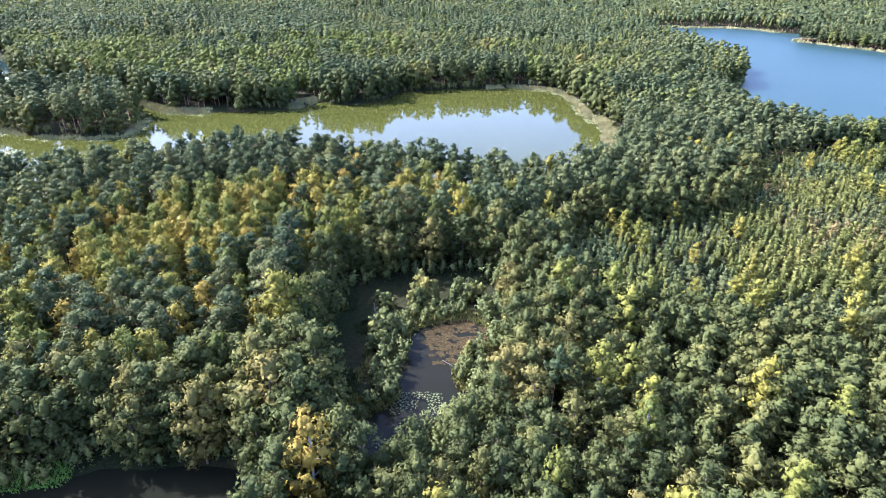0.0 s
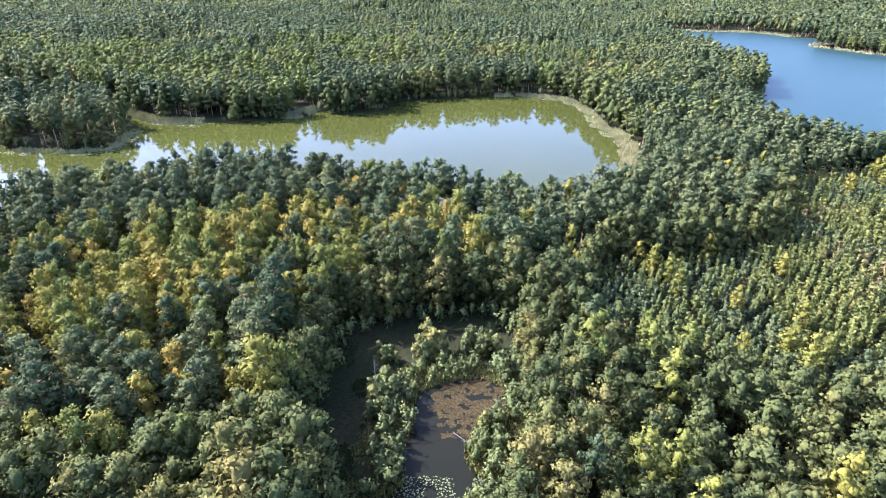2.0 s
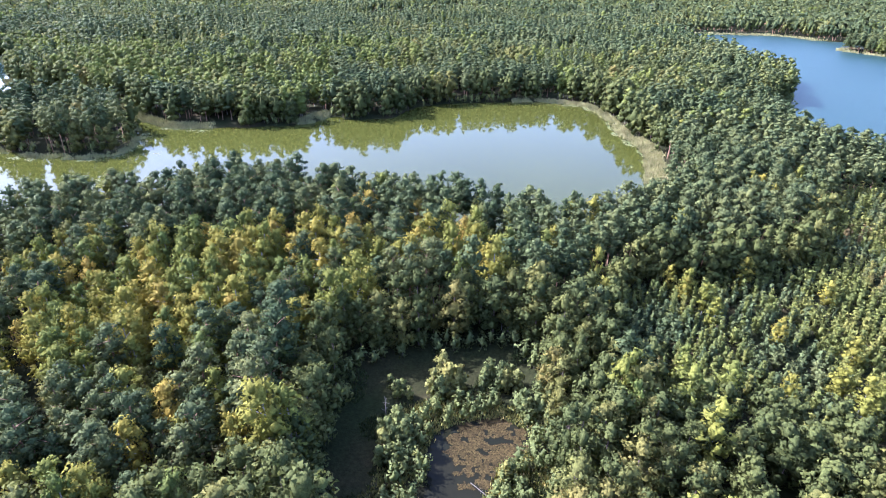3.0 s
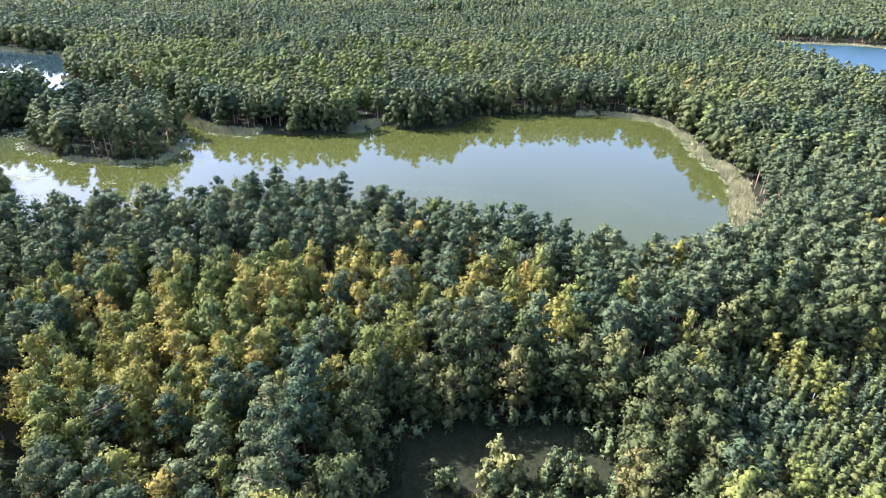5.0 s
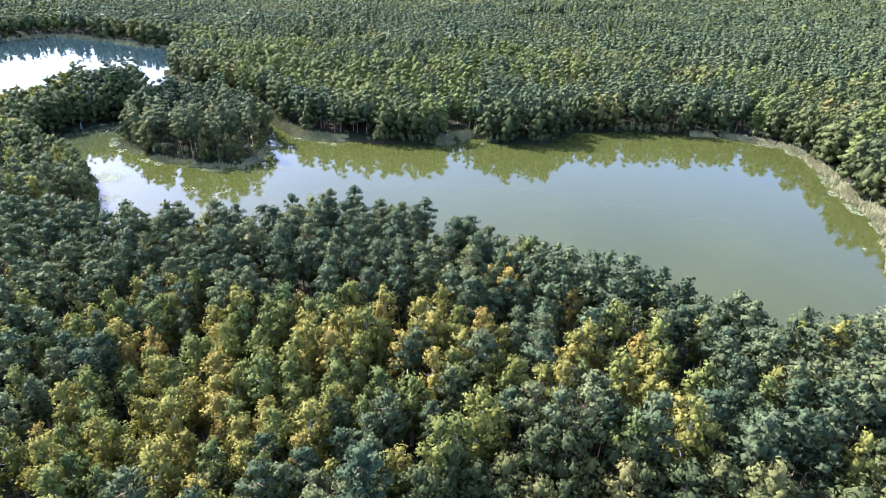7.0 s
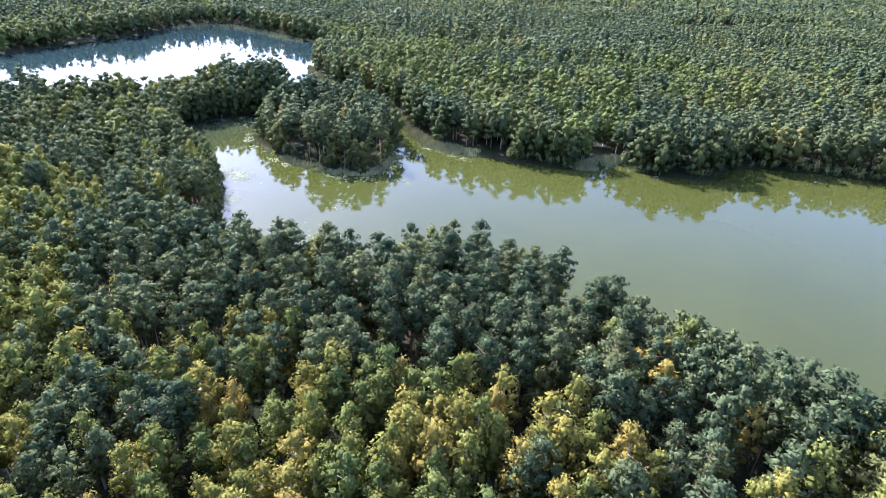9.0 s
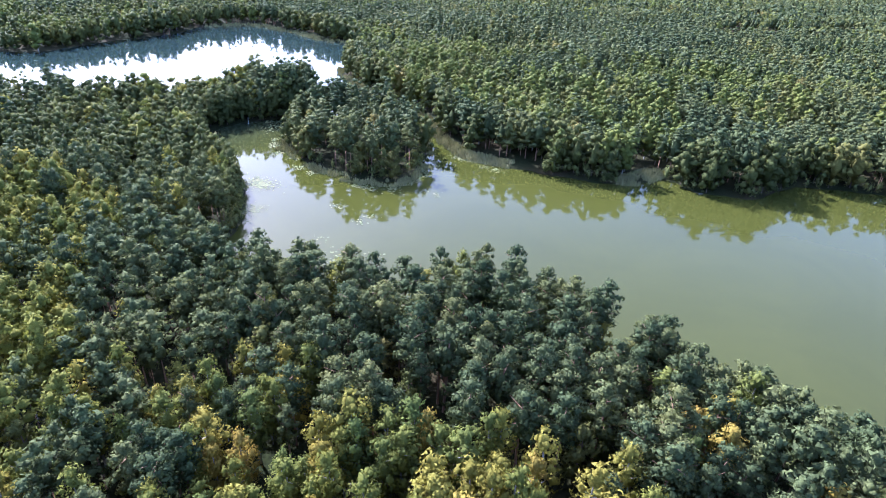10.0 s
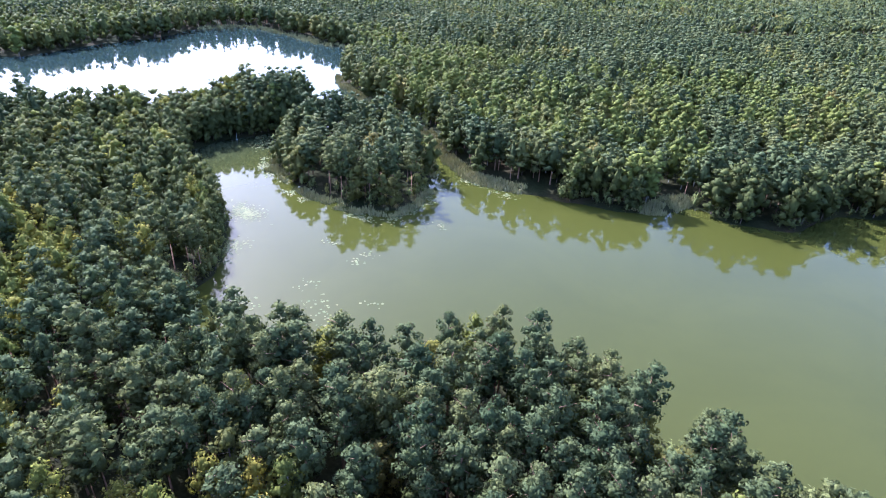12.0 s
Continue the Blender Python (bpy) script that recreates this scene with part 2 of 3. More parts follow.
# ---- ground and water ----
def mesh_object(name, verts, faces, mat, parent=None, tone=None, mass=None, second=None):
    """second: which faces take the second material."""
    mesh = bpy.data.meshes.new(name)
    verts = np.asarray(verts, np.float32)
    mesh.vertices.add(len(verts))
    mesh.vertices.foreach_set("co", verts.ravel())
    counts = [f.shape[1] for f in faces for _ in range(len(f))]
    index = np.concatenate([f.ravel() for f in faces]).astype(np.int32)
    totals = np.array(counts, np.int32)
    mesh.loops.add(len(index))
    mesh.loops.foreach_set("vertex_index", index)
    mesh.polygons.add(len(totals))
    mesh.polygons.foreach_set("loop_start", np.concatenate([[0], np.cumsum(totals)[:-1]]).astype(np.int32))
    mesh.polygons.foreach_set("loop_total", totals)
    if tone is not None:
        mesh.attributes.new("tone", "FLOAT", "POINT").data.foreach_set("value", np.asarray(tone, np.float32))
    if mass is not None:
        mesh.attributes.new("mass", "FLOAT_VECTOR", "POINT").data.foreach_set("vector", np.asarray(mass, np.float32).ravel())
    mesh.update(calc_edges=True)
    mesh.validate()
    for one in mat if isinstance(mat, list) else [mat]:
        mesh.materials.append(one)
    if second is not None:
        mesh.polygons.foreach_set("material_index", np.asarray(second, np.int32))
    ob = new(name, mesh)
    ob.parent = parent
    return ob


def build_ground():
    xs = np.concatenate([[-6000, -3000, -1800, -1300], np.arange(-1000, -320, 12), np.arange(-320, 130, 4), np.arange(130, 760, 10), [1000, 1400, 2200, 3500, 6000]]).astype(float)
    ys = np.concatenate([[-6000, -3000, -1200, -500, -200, -80], np.arange(-40, 60, 10), np.arange(60, 420, 4), np.arange(420, 900, 10), np.arange(900, 1800, 40), [2200, 3500, 6000]]).astype(float)
    gx, gy = np.meshgrid(xs, ys)
    p = np.stack([gx.ravel(), gy.ravel()], 1)
    z = ground_height(p, water_depth_way(p))
    n = len(xs)
    a = (np.arange(len(ys) - 1)[:, None] * n + np.arange(n - 1)[None, :]).ravel()
    ob = mesh_object("ground", np.column_stack([p, z]), [np.stack([a, a + 1, a + n + 1, a + n], 1)], GROUND)
    ob.data.shade_smooth()
    tagged(ob, "forest floor of moss, needles and bare soil", "ground", kind="structure")


def build_water(name, x0, x1, y0, y1, mat, label):
    xs, ys = np.linspace(x0, x1, 3), np.linspace(y0, y1, 3)
    gx, gy = np.meshgrid(xs, ys)
    a = (np.arange(2)[:, None] * 3 + np.arange(2)[None, :]).ravel()
    ob = mesh_object(name, np.column_stack([gx.ravel(), gy.ravel(), np.zeros(9)]), [np.stack([a, a + 1, a + 4, a + 3], 1)], mat)
    tagged(ob, label, "lake", kind="structure")


build_ground()
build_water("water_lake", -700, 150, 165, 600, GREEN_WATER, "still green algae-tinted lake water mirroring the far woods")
build_water("water_east", 150, 800, 250, 900, BLUE_WATER, "blue rippled water of the neighbouring lake")
build_water("water_pond", -140, 60, 0, 165, POND_WATER, "dark brown water of a small overgrown forest pond")


# ---- trees ----
def ico():
    bm = bmesh.new()
    bmesh.ops.create_icosphere(bm, subdivisions=1, radius=1.0)
    v = np.array([x.co[:] for x in bm.verts])
    f = np.array([[x.index for x in q.verts] for q in bm.faces])
    bm.free()
    return v, f


ICO_V, ICO_F = ico()
OCTA_V = np.array([(1, 0, 0), (0, 1, 0), (-1, 0, 0), (0, -1, 0), (0, 0, 1), (0, 0, -1)], float)
OCTA_F = np.array([(0, 1, 4), (1, 2, 4), (2, 3, 4), (3, 0, 4), (1, 0, 5), (2, 1, 5), (3, 2, 5), (0, 3, 5)])


SHAPES = {  # crown's foot, top, reach, size of its tufts in parts of the reach, their flatness: of a tree one metre high
    "pine": (0.44, 0.99, 0.150, 0.40, 0.70),
    "birch": (0.18, 0.99, 0.172, 0.42, 1.05),
    "alder": (0.03, 0.98, 0.240, 0.38, 0.95),
    "larch": (0.03, 1.00, 0.175, 0.42, 0.80),
    "spruce": (0.03, 1.00, 0.210, 0.42, 0.70),
    "willow": (0.02, 0.98, 0.220, 0.42, 1.10),
}


def girth(kind, s):
    """How wide a crown is at the part s of its height."""
    if kind in ("larch", "spruce"):
        return 1.02 - 0.96 * s
    if kind == "pine":
        return math.sqrt(max(0.03, 1 - ((s - 0.36) / 0.66) ** 2))
    if kind == "birch":  # egg-shaped, slimmer towards the tip
        return max(0.12, math.sin(math.pi * (0.2 + 0.72 * s)) ** 0.7)
    return math.sqrt(max(0.05, 1 - ((s - 0.42) / 0.62) ** 2))  # a dome


def crown(kind, seed, lobes, clumps, clump, tufted, coarse=False, foot=1.0):
    """Verts, triangles and facings of one crown (one metre high): a dense inner mass in uneven tufts, and the leaf clumps over it."""
    rng = np.random.default_rng(seed)
    low, high, wide, size, flat = SHAPES[kind]
    low *= foot
    c, r = [], []
    for k in range(lobes):
        s = (k + 0.5) / lobes
        turn = k * 2.4 + rng.uniform(-0.5, 0.5)
        near = wide * size * rng.uniform(0.72, 1.28) * (14.0 / lobes) ** 0.4 * ((1.1 - 0.55 * s) if kind in ("larch", "spruce") else (1.08 - 0.2 * s))
        out = max(0.0, wide * girth(kind, s) * rng.uniform(0.82, 1.12) - 0.75 * near)
        c.append((out * math.cos(turn), out * math.sin(turn), low + (high - low) * (0.08 + 0.92 * s) - near * flat * (0.9 * s)))
        r.append((near, near, near * flat))
    hearts = []
    parts = 3 if tufted and not coarse else 1
    for k in range(parts):
        s = (k + 0.5) / parts if parts > 1 else (0.36 if kind in ("larch", "spruce") else 0.46)
        core = wide * girth(kind, s) * (0.42 if parts > 1 else 0.52)
        tall = (0.15 if parts > 1 else 0.36) * (high - low)
        hearts.append(((0, 0, low + (high - low) * s), (core, core, tall)))
    verts, tris, facing, n = [], [], [], 0
    form, form_faces = (OCTA_V, OCTA_F) if coarse else (ICO_V, ICO_F)
    for ci, ri in hearts:
        ball = form * rng.uniform(0.72, 1.0, (len(form), 1)) * (1.15 if coarse else 1.0)
        if kind in ("larch", "spruce") and parts == 1:  # a cone
            ball = ball * np.column_stack([1.1 - 0.55 * form[:, 2], 1.1 - 0.55 * form[:, 2], np.ones(len(form))])
        verts.append(np.array(ci) + ball * np.array(ri))
        tris.append(form_faces + n)
        facing.append(form)
        n += len(form)
    for ci, ri in zip(c, r) if tufted else ():
        verts.append(np.array(ci) + OCTA_V * rng.uniform(0.5, 0.75, (6, 1)) * (1.4 if coarse else 1.0) * np.array(ri))
        tris.append(OCTA_F + n)
        facing.append(OCTA_V)
        n += 6
    c = np.array(c + [h[0] for h in hearts])
    r = np.array(r + [h[1] for h in hearts])
    weight = r[:, 0] * (r[:, 0] + r[:, 2])
    which = rng.choice(len(c), clumps * 6 + 60, p=weight / weight.sum())
    way = rng.normal(size=(len(which), 3))
    way /= np.linalg.norm(way, axis=1)[:, None]
    at = c[which] + way * r[which] * rng.uniform(0.72, 1.16, (len(which), 1))
    gap = np.min([np.linalg.norm((at - ci) / ri, axis=1) for ci, ri in zip(c, r)], 0)
    keep = (gap > 0.7) & (way[:, 2] > -0.65)
    at, way = at[keep][:clumps], way[keep][:clumps]
    m = len(at)
    up = way + rng.normal(size=(m, 3)) * 0.7
    up /= np.linalg.norm(up, axis=1)[:, None]
    side = np.cross(up, rng.normal(size=(m, 3)))
    side /= np.linalg.norm(side, axis=1)[:, None]
    fore = np.cross(up, side)
    large = clump * rng.uniform(0.65, 1.3, (m, 1))
    corners = []
    for k in range(3):
        a = k * 2.094 + rng.uniform(-0.45, 0.45, (m, 1))
        corners.append(at + large * rng.uniform(0.6, 1.25, (m, 1)) * (side * np.cos(a) + fore * np.sin(a)) + up * large * rng.uniform(-0.2, 0.3, (m, 1)))
    verts.append(np.stack(corners, 1).reshape(-1, 3))
    tris.append(n + np.arange(m * 3).reshape(m, 3))
    verts = np.concatenate(verts)
    facing = np.concatenate(facing + [np.repeat(way, 3, 0)])
    # the masses face out from their tuft, and out from the crown
    whole = (verts - (0, 0, low + 0.42 * (high - low))) / (wide, wide, 0.5 * (high - low))
    facing = facing + 0.7 * whole / (np.linalg.norm(whole, axis=1)[:, None] + 1e-6)
    facing /= np.linalg.norm(facing, axis=1)[:, None] + 1e-6
    return verts, np.concatenate(tris), facing


def tube(points, radii, sides):
    """A tapered tube along a line."""
    p = np.array(points, float)
    a = np.arange(sides) * 2 * np.pi / sides
    ring = np.stack([np.cos(a), np.sin(a), 0 * a], 1)
    v = np.concatenate([q + ring * w for q, w in zip(p, radii)])
    f = [[k * sides + j, k * sides + (j + 1) % sides, (k + 1) * sides + (j + 1) % sides, (k + 1) * sides + j] for k in range(len(p) - 1) for j in range(sides)]
    return v, np.array(f)


def trunk_shape(kind, seed):
    """A tapered stem with limbs reaching into the crown, for a tree one metre high."""
    rng = np.random.default_rng(seed)
    lean = rng.uniform(-0.02, 0.02, 2)
    stem = [(0, 0, -0.02), (lean[0] * 0.4, lean[1] * 0.4, 0.3), (lean[0], lean[1], 0.6), (lean[0] * 0.6, lean[1] * 0.6, 0.92)]
    v, f = tube(stem, (0.014, 0.011, 0.008, 0.002), 6)
    vs, fs, n = [v], [f], len(v)
    for k in range(5):
        z, a = (0.55 if kind == "pine" else 0.35) + 0.08 * k, k * 2.4 + rng.uniform(-0.4, 0.4)
        reach = rng.uniform(0.07, 0.12)
        v, f = tube([(lean[0], lean[1], z), (lean[0] + reach * math.cos(a), lean[1] + reach * math.sin(a), z + 0.05)], (0.005, 0.0015), 4)
        vs.append(v), fs.append(f + n)
        n += len(v)
    return np.concatenate(vs), np.concatenate(fs)


KINDS = {  # height, and the size of a clump of leaves, in metres
    "pine": dict(height=19.5, leaf=PINE, bark=PINE_BARK, clump=0.30),
    "birch": dict(height=18.6, leaf=BIRCH, bark=BIRCH_BARK, clump=0.29),
    "alder": dict(height=13.6, leaf=ALDER, bark=BARK, clump=0.29),
    "larch": dict(height=7.2, leaf=LARCH, bark=BARK, clump=0.27),
    "spruce": dict(height=5.8, leaf=SPRUCE, bark=BARK, clump=0.27),
    "willow": dict(height=5.6, leaf=WILLOW, bark=BARK, clump=0.30),
}


# ---- where the trees stand ----
def scatter(x0, x1, y0, y1, step, seed):
    """Trees on a loose staggered grid."""
    rng = np.random.default_rng(seed)
    xs, ys = np.arange(x0, x1, step), np.arange(y0, y1, step * 0.87)
    gx, gy = np.meshgrid(xs, ys)
    gx = gx + (np.arange(len(ys)) % 2)[:, None] * step / 2
    p = np.stack([gx.ravel(), gy.ravel()], 1)
    return p + rng.uniform(-0.48, 0.48, p.shape) * step


def in_view_land(p):
    """The land that the flight looks over, with a margin."""
    x, y = p[:, 0], p[:, 1]
    west = np.where(x > -138, np.maximum(48, 33 + (-66 - x) * 1.37), 131 - 0.44 * (x + 138))
    return (y > west) & (x < 112 + 0.70 * (y - 65)) & (y < 1770 + 1.13 * x) & (y < 1760 - 0.35 * x)


PLANTATION = smooth([(39, 148), (46, 178), (72, 183), (110, 199), (136, 238), (154, 264), (220, 284), (340, 300), (340, 150), (230, 128), (121, 127), (76, 124), (47, 132)])
BELT = smooth([(-142, 160), (-119, 175), (-88, 193), (-44, 192), (-7, 204), (32, 185), (70, 179), (104, 192), (136, 242), (112, 266), (60, 242), (-60, 264), (-190, 232), (-190, 190)])
TALL_STRIP = smooth([(14, 92), (26, 90), (40, 124), (42, 158), (18, 158), (20, 128)])
BIRCH_WOOD = smooth([(-118, 146), (-76, 184), (-38, 196), (0, 198), (36, 176), (14, 162), (-28, 153), (-34, 124), (-46, 97), (-80, 88), (-120, 92)])
LANE = np.array([(-140, 158), (-119, 173), (-88, 190.5), (-44, 189.5), (-7, 201.5), (30, 184)], float)


def off_lane(p):
    """Metres from the forest lane in front of the tall pines."""
    near = np.full(len(p), 1e9)
    for a, b in zip(LANE[:-1], LANE[1:]):
        t = np.clip((p - a) @ (b - a) / ((b - a) @ (b - a)), 0, 1)
        near = np.minimum(near, np.linalg.norm(p - a - t[:, None] * (b - a), axis=1))
    return near


def kinds_at(p):
    """Which kind of tree grows at each place, as an index into KINDS."""
    rng = np.random.default_rng(11)
    x, y = p[:, 0], p[:, 1]
    dice = rng.random(len(p))
    patch = lattice(x, y, 38.0, 9) * 0.6 + lattice(x, y, 13.0, 4) * 0.4
    stand = lattice(x, y, 85.0, 19) * 0.5 + lattice(x, y, 34.0, 9) * 0.35 + lattice(x, y, 13.0, 4) * 0.15
    kind = np.where(dice < 0.58 + 4.5 * (stand - 0.5), 0, np.where(dice < 0.93, 2, 1))
    pale = 1 - np.hypot((x + 150) / 95, (y - 425) / 70) + 0.8 * (lattice(x, y, 24.0, 42) - 0.5)  # a paler birch stand behind the shore
    pale = np.maximum(pale, 2.6 * (lattice(x, y, 75.0, 41) * 0.7 + lattice(x, y, 22.0, 42) * 0.3 - 0.58))
    kind = np.where((pale > 0) & (dice < 0.48) & (y > 330), 1, kind)
    kind = np.where((y > 600) & (dice < 0.62), 0, kind)
    out = water_depth_way(p)
    kind = np.where((out > -9) & (dice < 0.8) & (y > 330) & (x < 130) & (y < 600), 2, kind)
    near_south = y < 200
    kind = np.where(near_south & (x > -20), np.where(dice < 0.045, 1, 2), kind)
    kind = np.where(near_south & (x <= -20) & (y < 104), np.where(dice < 0.05, 1, 2), kind)
    birch = inside_by(p, BIRCH_WOOD) > 0
    kind = np.where(birch, np.where(dice < 0.62 + 3.0 * (patch - 0.47), 1, np.where(dice < 0.92, 0, 2)), kind)
    west = (x < -100) & (y < 205)
    kind = np.where(west, np.where(dice < 0.38 + 2.2 * (patch - 0.5), 1, np.where(dice < 0.9, 0, 2)), kind)
    kind = np.where(inside_by(p, BELT) > 0, np.where(dice < 0.86, 0, np.where(dice < 0.93, 1, 2)), kind)
    kind = np.where((inside_by(p, BELT) > 0) & (inside_by(p, PLANTATION) > -9), 2, kind)  # leafy edge towards the plantation
    kind = np.where(inside_by(p, TALL_STRIP) > 0, np.where(dice < 0.2, 0, np.where(dice < 0.3, 1, 2)), kind)
    kind = np.where((inside_by(p, MARSH_LINE) > -11) & (dice < 0.85), 2, kind)
    kind = np.where(inside_by(p, PLANTATION) > 0, np.where(dice < 0.01 + 0.5 * np.clip(lattice(x, y, 22.0, 23) - 0.66, 0, 1), 1, np.where(lattice(x, y, 16.0, 22) + 0.5 * (dice - 0.5) > 0.52, 3, 4)), kind)
    isle = inside_by(p, ISLES[0]) > 0
    kind = np.where(isle, np.where((dice < 0.88) & (out < -3), 0, 2), kind)
    return kind


def plant():
    rows = []
    boxes = [(-340, 260, 50, 420), (20, 340, 110, 310), (-720, 760, 60, 760), (-960, 960, 100, 940), (-1000, 1100, 200, 1760)]
    for zone, (box, step) in enumerate(zip(boxes, (5.1, 2.9, 6.5, 6.8, 8.4))):
        p = scatter(*box, step, zone + 1)
        way = np.hypot(p[:, 0] + 40, p[:, 1] - 150)
        young = inside_by(p, PLANTATION) > 0
        ring = np.where(young, 1, np.where(way < 215, 0, np.where(way < 430, 2, np.where(way < 760, 3, 4))))
        p = p[(ring == zone) & in_view_land(p)]
        out = water_depth_way(p)
        lucky = np.random.default_rng(zone + 50).random(len(p)) > (0.02 if zone == 1 else 0.09 if zone == 0 else 0.06 + 0.22 * lattice(p[:, 0], p[:, 1], 17.0, 72))
        p = p[(out < -0.5) & (inside_by(p, MARSH_LINE) < -1.0) & (inside_by(p, CLEARING_LINE) < -1.0) & (off_lane(p) > 1.2) & lucky & ~in_reeds(p, out)]
        rows.append(np.column_stack([p, np.full(len(p), zone)]))
    # the reedy bay beside the promontory stays open
    rows = [r[np.hypot(r[:, 0] + 91, r[:, 1] - 376) > 6] for r in rows]
    # denser trees on the peninsula's head and on the neck of land by the clear lake
    for box, seed in (((-330, -248, 262, 372), 91), ((150, 345, 262, 318), 92), ((396, 516, 600, 726), 93)):
        p = scatter(*box, 5.4, seed)
        out = water_depth_way(p)
        p = p[(out < -0.8) & (out > -26) & (inside_by(p, PLANTATION) < -1.5)]
        rows.append(np.column_stack([p, np.full(len(p), 2)]))
    # low bushes along the shores and round the marsh
    p = scatter(-340, 260, 60, 460, 2.7, 77)
    out = water_depth_way(p)
    edge = inside_by(p, MARSH_LINE)
    p = p[(((out > -5.5) & (out < 0.1)) | ((edge > -3) & (edge < 1.0))) & (out < 0.1) & ~in_reeds(p, out) & in_view_land(p)]
    p = p[(p[:, 1] < 285) | (p[:, 0] > 100) | (np.random.default_rng(78).random(len(p)) < 0.35)]
    rows.append(np.column_stack([p, np.full(len(p), 5)]))
    rows = np.concatenate(rows)
    return rows[:, :2], rows[:, 2].astype(int)


SPOTS, ZONE = plant()
SPOT_Z = ground_height(SPOTS, water_depth_way(SPOTS)) - 0.15
SPOT_KIND = np.where(ZONE == 5, 5, kinds_at(SPOTS))
SPOT_SIZE = RNG.triangular(0.78, 1.0, 1.18, len(SPOTS)) * (0.92 + 0.2 * lattice(SPOTS[:, 0], SPOTS[:, 1], 30.0, 8))
SPOT_SIZE *= np.where((inside_by(SPOTS, TALL_STRIP) > 0) & (SPOT_KIND == 2), 1.2, 1.0)
SPOT_SIZE *= np.where(inside_by(SPOTS, BELT) > 0, np.where(SPOT_KIND == 0, 1.06, np.where(SPOT_KIND == 2, 1.25, 1.0)), 1.0)
SPOT_SIZE *= np.where((SPOTS[:, 0] < -255) & (SPOTS[:, 1] < 365) & (water_depth_way(SPOTS) > -28) & (SPOT_KIND != 5), np.where(SPOT_KIND == 2, 1.0, 1.12), 1.0)
SPOT_SIZE *= np.where((np.hypot(SPOTS[:, 0] + 58, SPOTS[:, 1] - 386) < 22) & (SPOT_KIND < 3), 1.22, 1.0)
SPOT_SIZE *= np.where((inside_by(SPOTS, PLANTATION) > 0) & (SPOT_KIND == 1), 0.62, 1.0)
SPOT_SIZE *= np.where((SPOTS[:, 1] > 330) & (water_depth_way(SPOTS) > -14) & (SPOT_KIND < 3) & (SPOTS[:, 0] < 130), np.where(SPOT_KIND == 2, 1.12, 1.1), 1.0)
SPOT_SIZE *= np.where((SPOTS[:, 1] < 96) & (SPOTS[:, 0] < -24) & (SPOT_KIND == 2), 1.28, 1.0)
wall_side = (inside_by(SPOTS, MARSH_LINE) > -15) & ((SPOTS[:, 0] < -12) | (SPOTS[:, 1] > 148)) & (SPOT_KIND < 3)
SPOT_SIZE *= np.where(wall_side, 1.26, 1.0)
far_off = (ZONE > 1) & (ZONE < 5)
SPOT_SIZE = np.where(far_off, SPOT_SIZE * (0.77 + 0.32 * lattice(SPOTS[:, 0], SPOTS[:, 1], 46.0, 71)) * np.where(SPOT_KIND == 2, 1.3, 1.0), SPOT_SIZE)
YOUNG = smooth([(-150, 900), (-75, 965), (-22, 1075), (-10, 993), (-78, 875), (-136, 825)])  # a young stand before a tall one
SPOT_SIZE *= np.where(inside_by(SPOTS, YOUNG) > 0, 0.4, 1.0)
tall_ones = (ZONE > 1) & (ZONE < 5) & (np.random.default_rng(61).random(len(SPOTS)) < 0.12)
SPOT_SIZE *= np.where(tall_ones, 1.13, 1.0)
SPOT_TURN = RNG.uniform(0, 2 * np.pi, len(SPOTS))
SPOT_TONE = np.clip(0.55 * RNG.random(len(SPOTS)) + 0.9 * (lattice(SPOTS[:, 0], SPOTS[:, 1], 45.0, 31) - 0.5) * 0.6 + 0.6 * (lattice(SPOTS[:, 0], SPOTS[:, 1], 16.0, 32) - 0.5) * 0.6 + 0.22, 0, 0.995)
SPOT_TONE = np.where((SPOT_KIND == 1) & (SPOTS[:, 1] > 330), 0.25 * SPOT_TONE, SPOT_TONE)  # the far leafy stands are still green
SPOT_WIDE = RNG.uniform(0.85, 1.22, len(SPOTS))
SPOT_WIDE *= np.where(ZONE == 1, 1.25, np.where(far_off & (SPOT_KIND < 2), 1.22, 1.0))


def from_stretch(p):
    """Metres from the stretch of wood that the flight crosses."""
    a, b = np.array((-28.0, 84.0)), np.array((-82.0, 205.0))
    t = np.clip((p - a) @ (b - a) / ((b - a) @ (b - a)), 0, 1)
    return np.linalg.norm(p - a - t[:, None] * (b - a), axis=1)


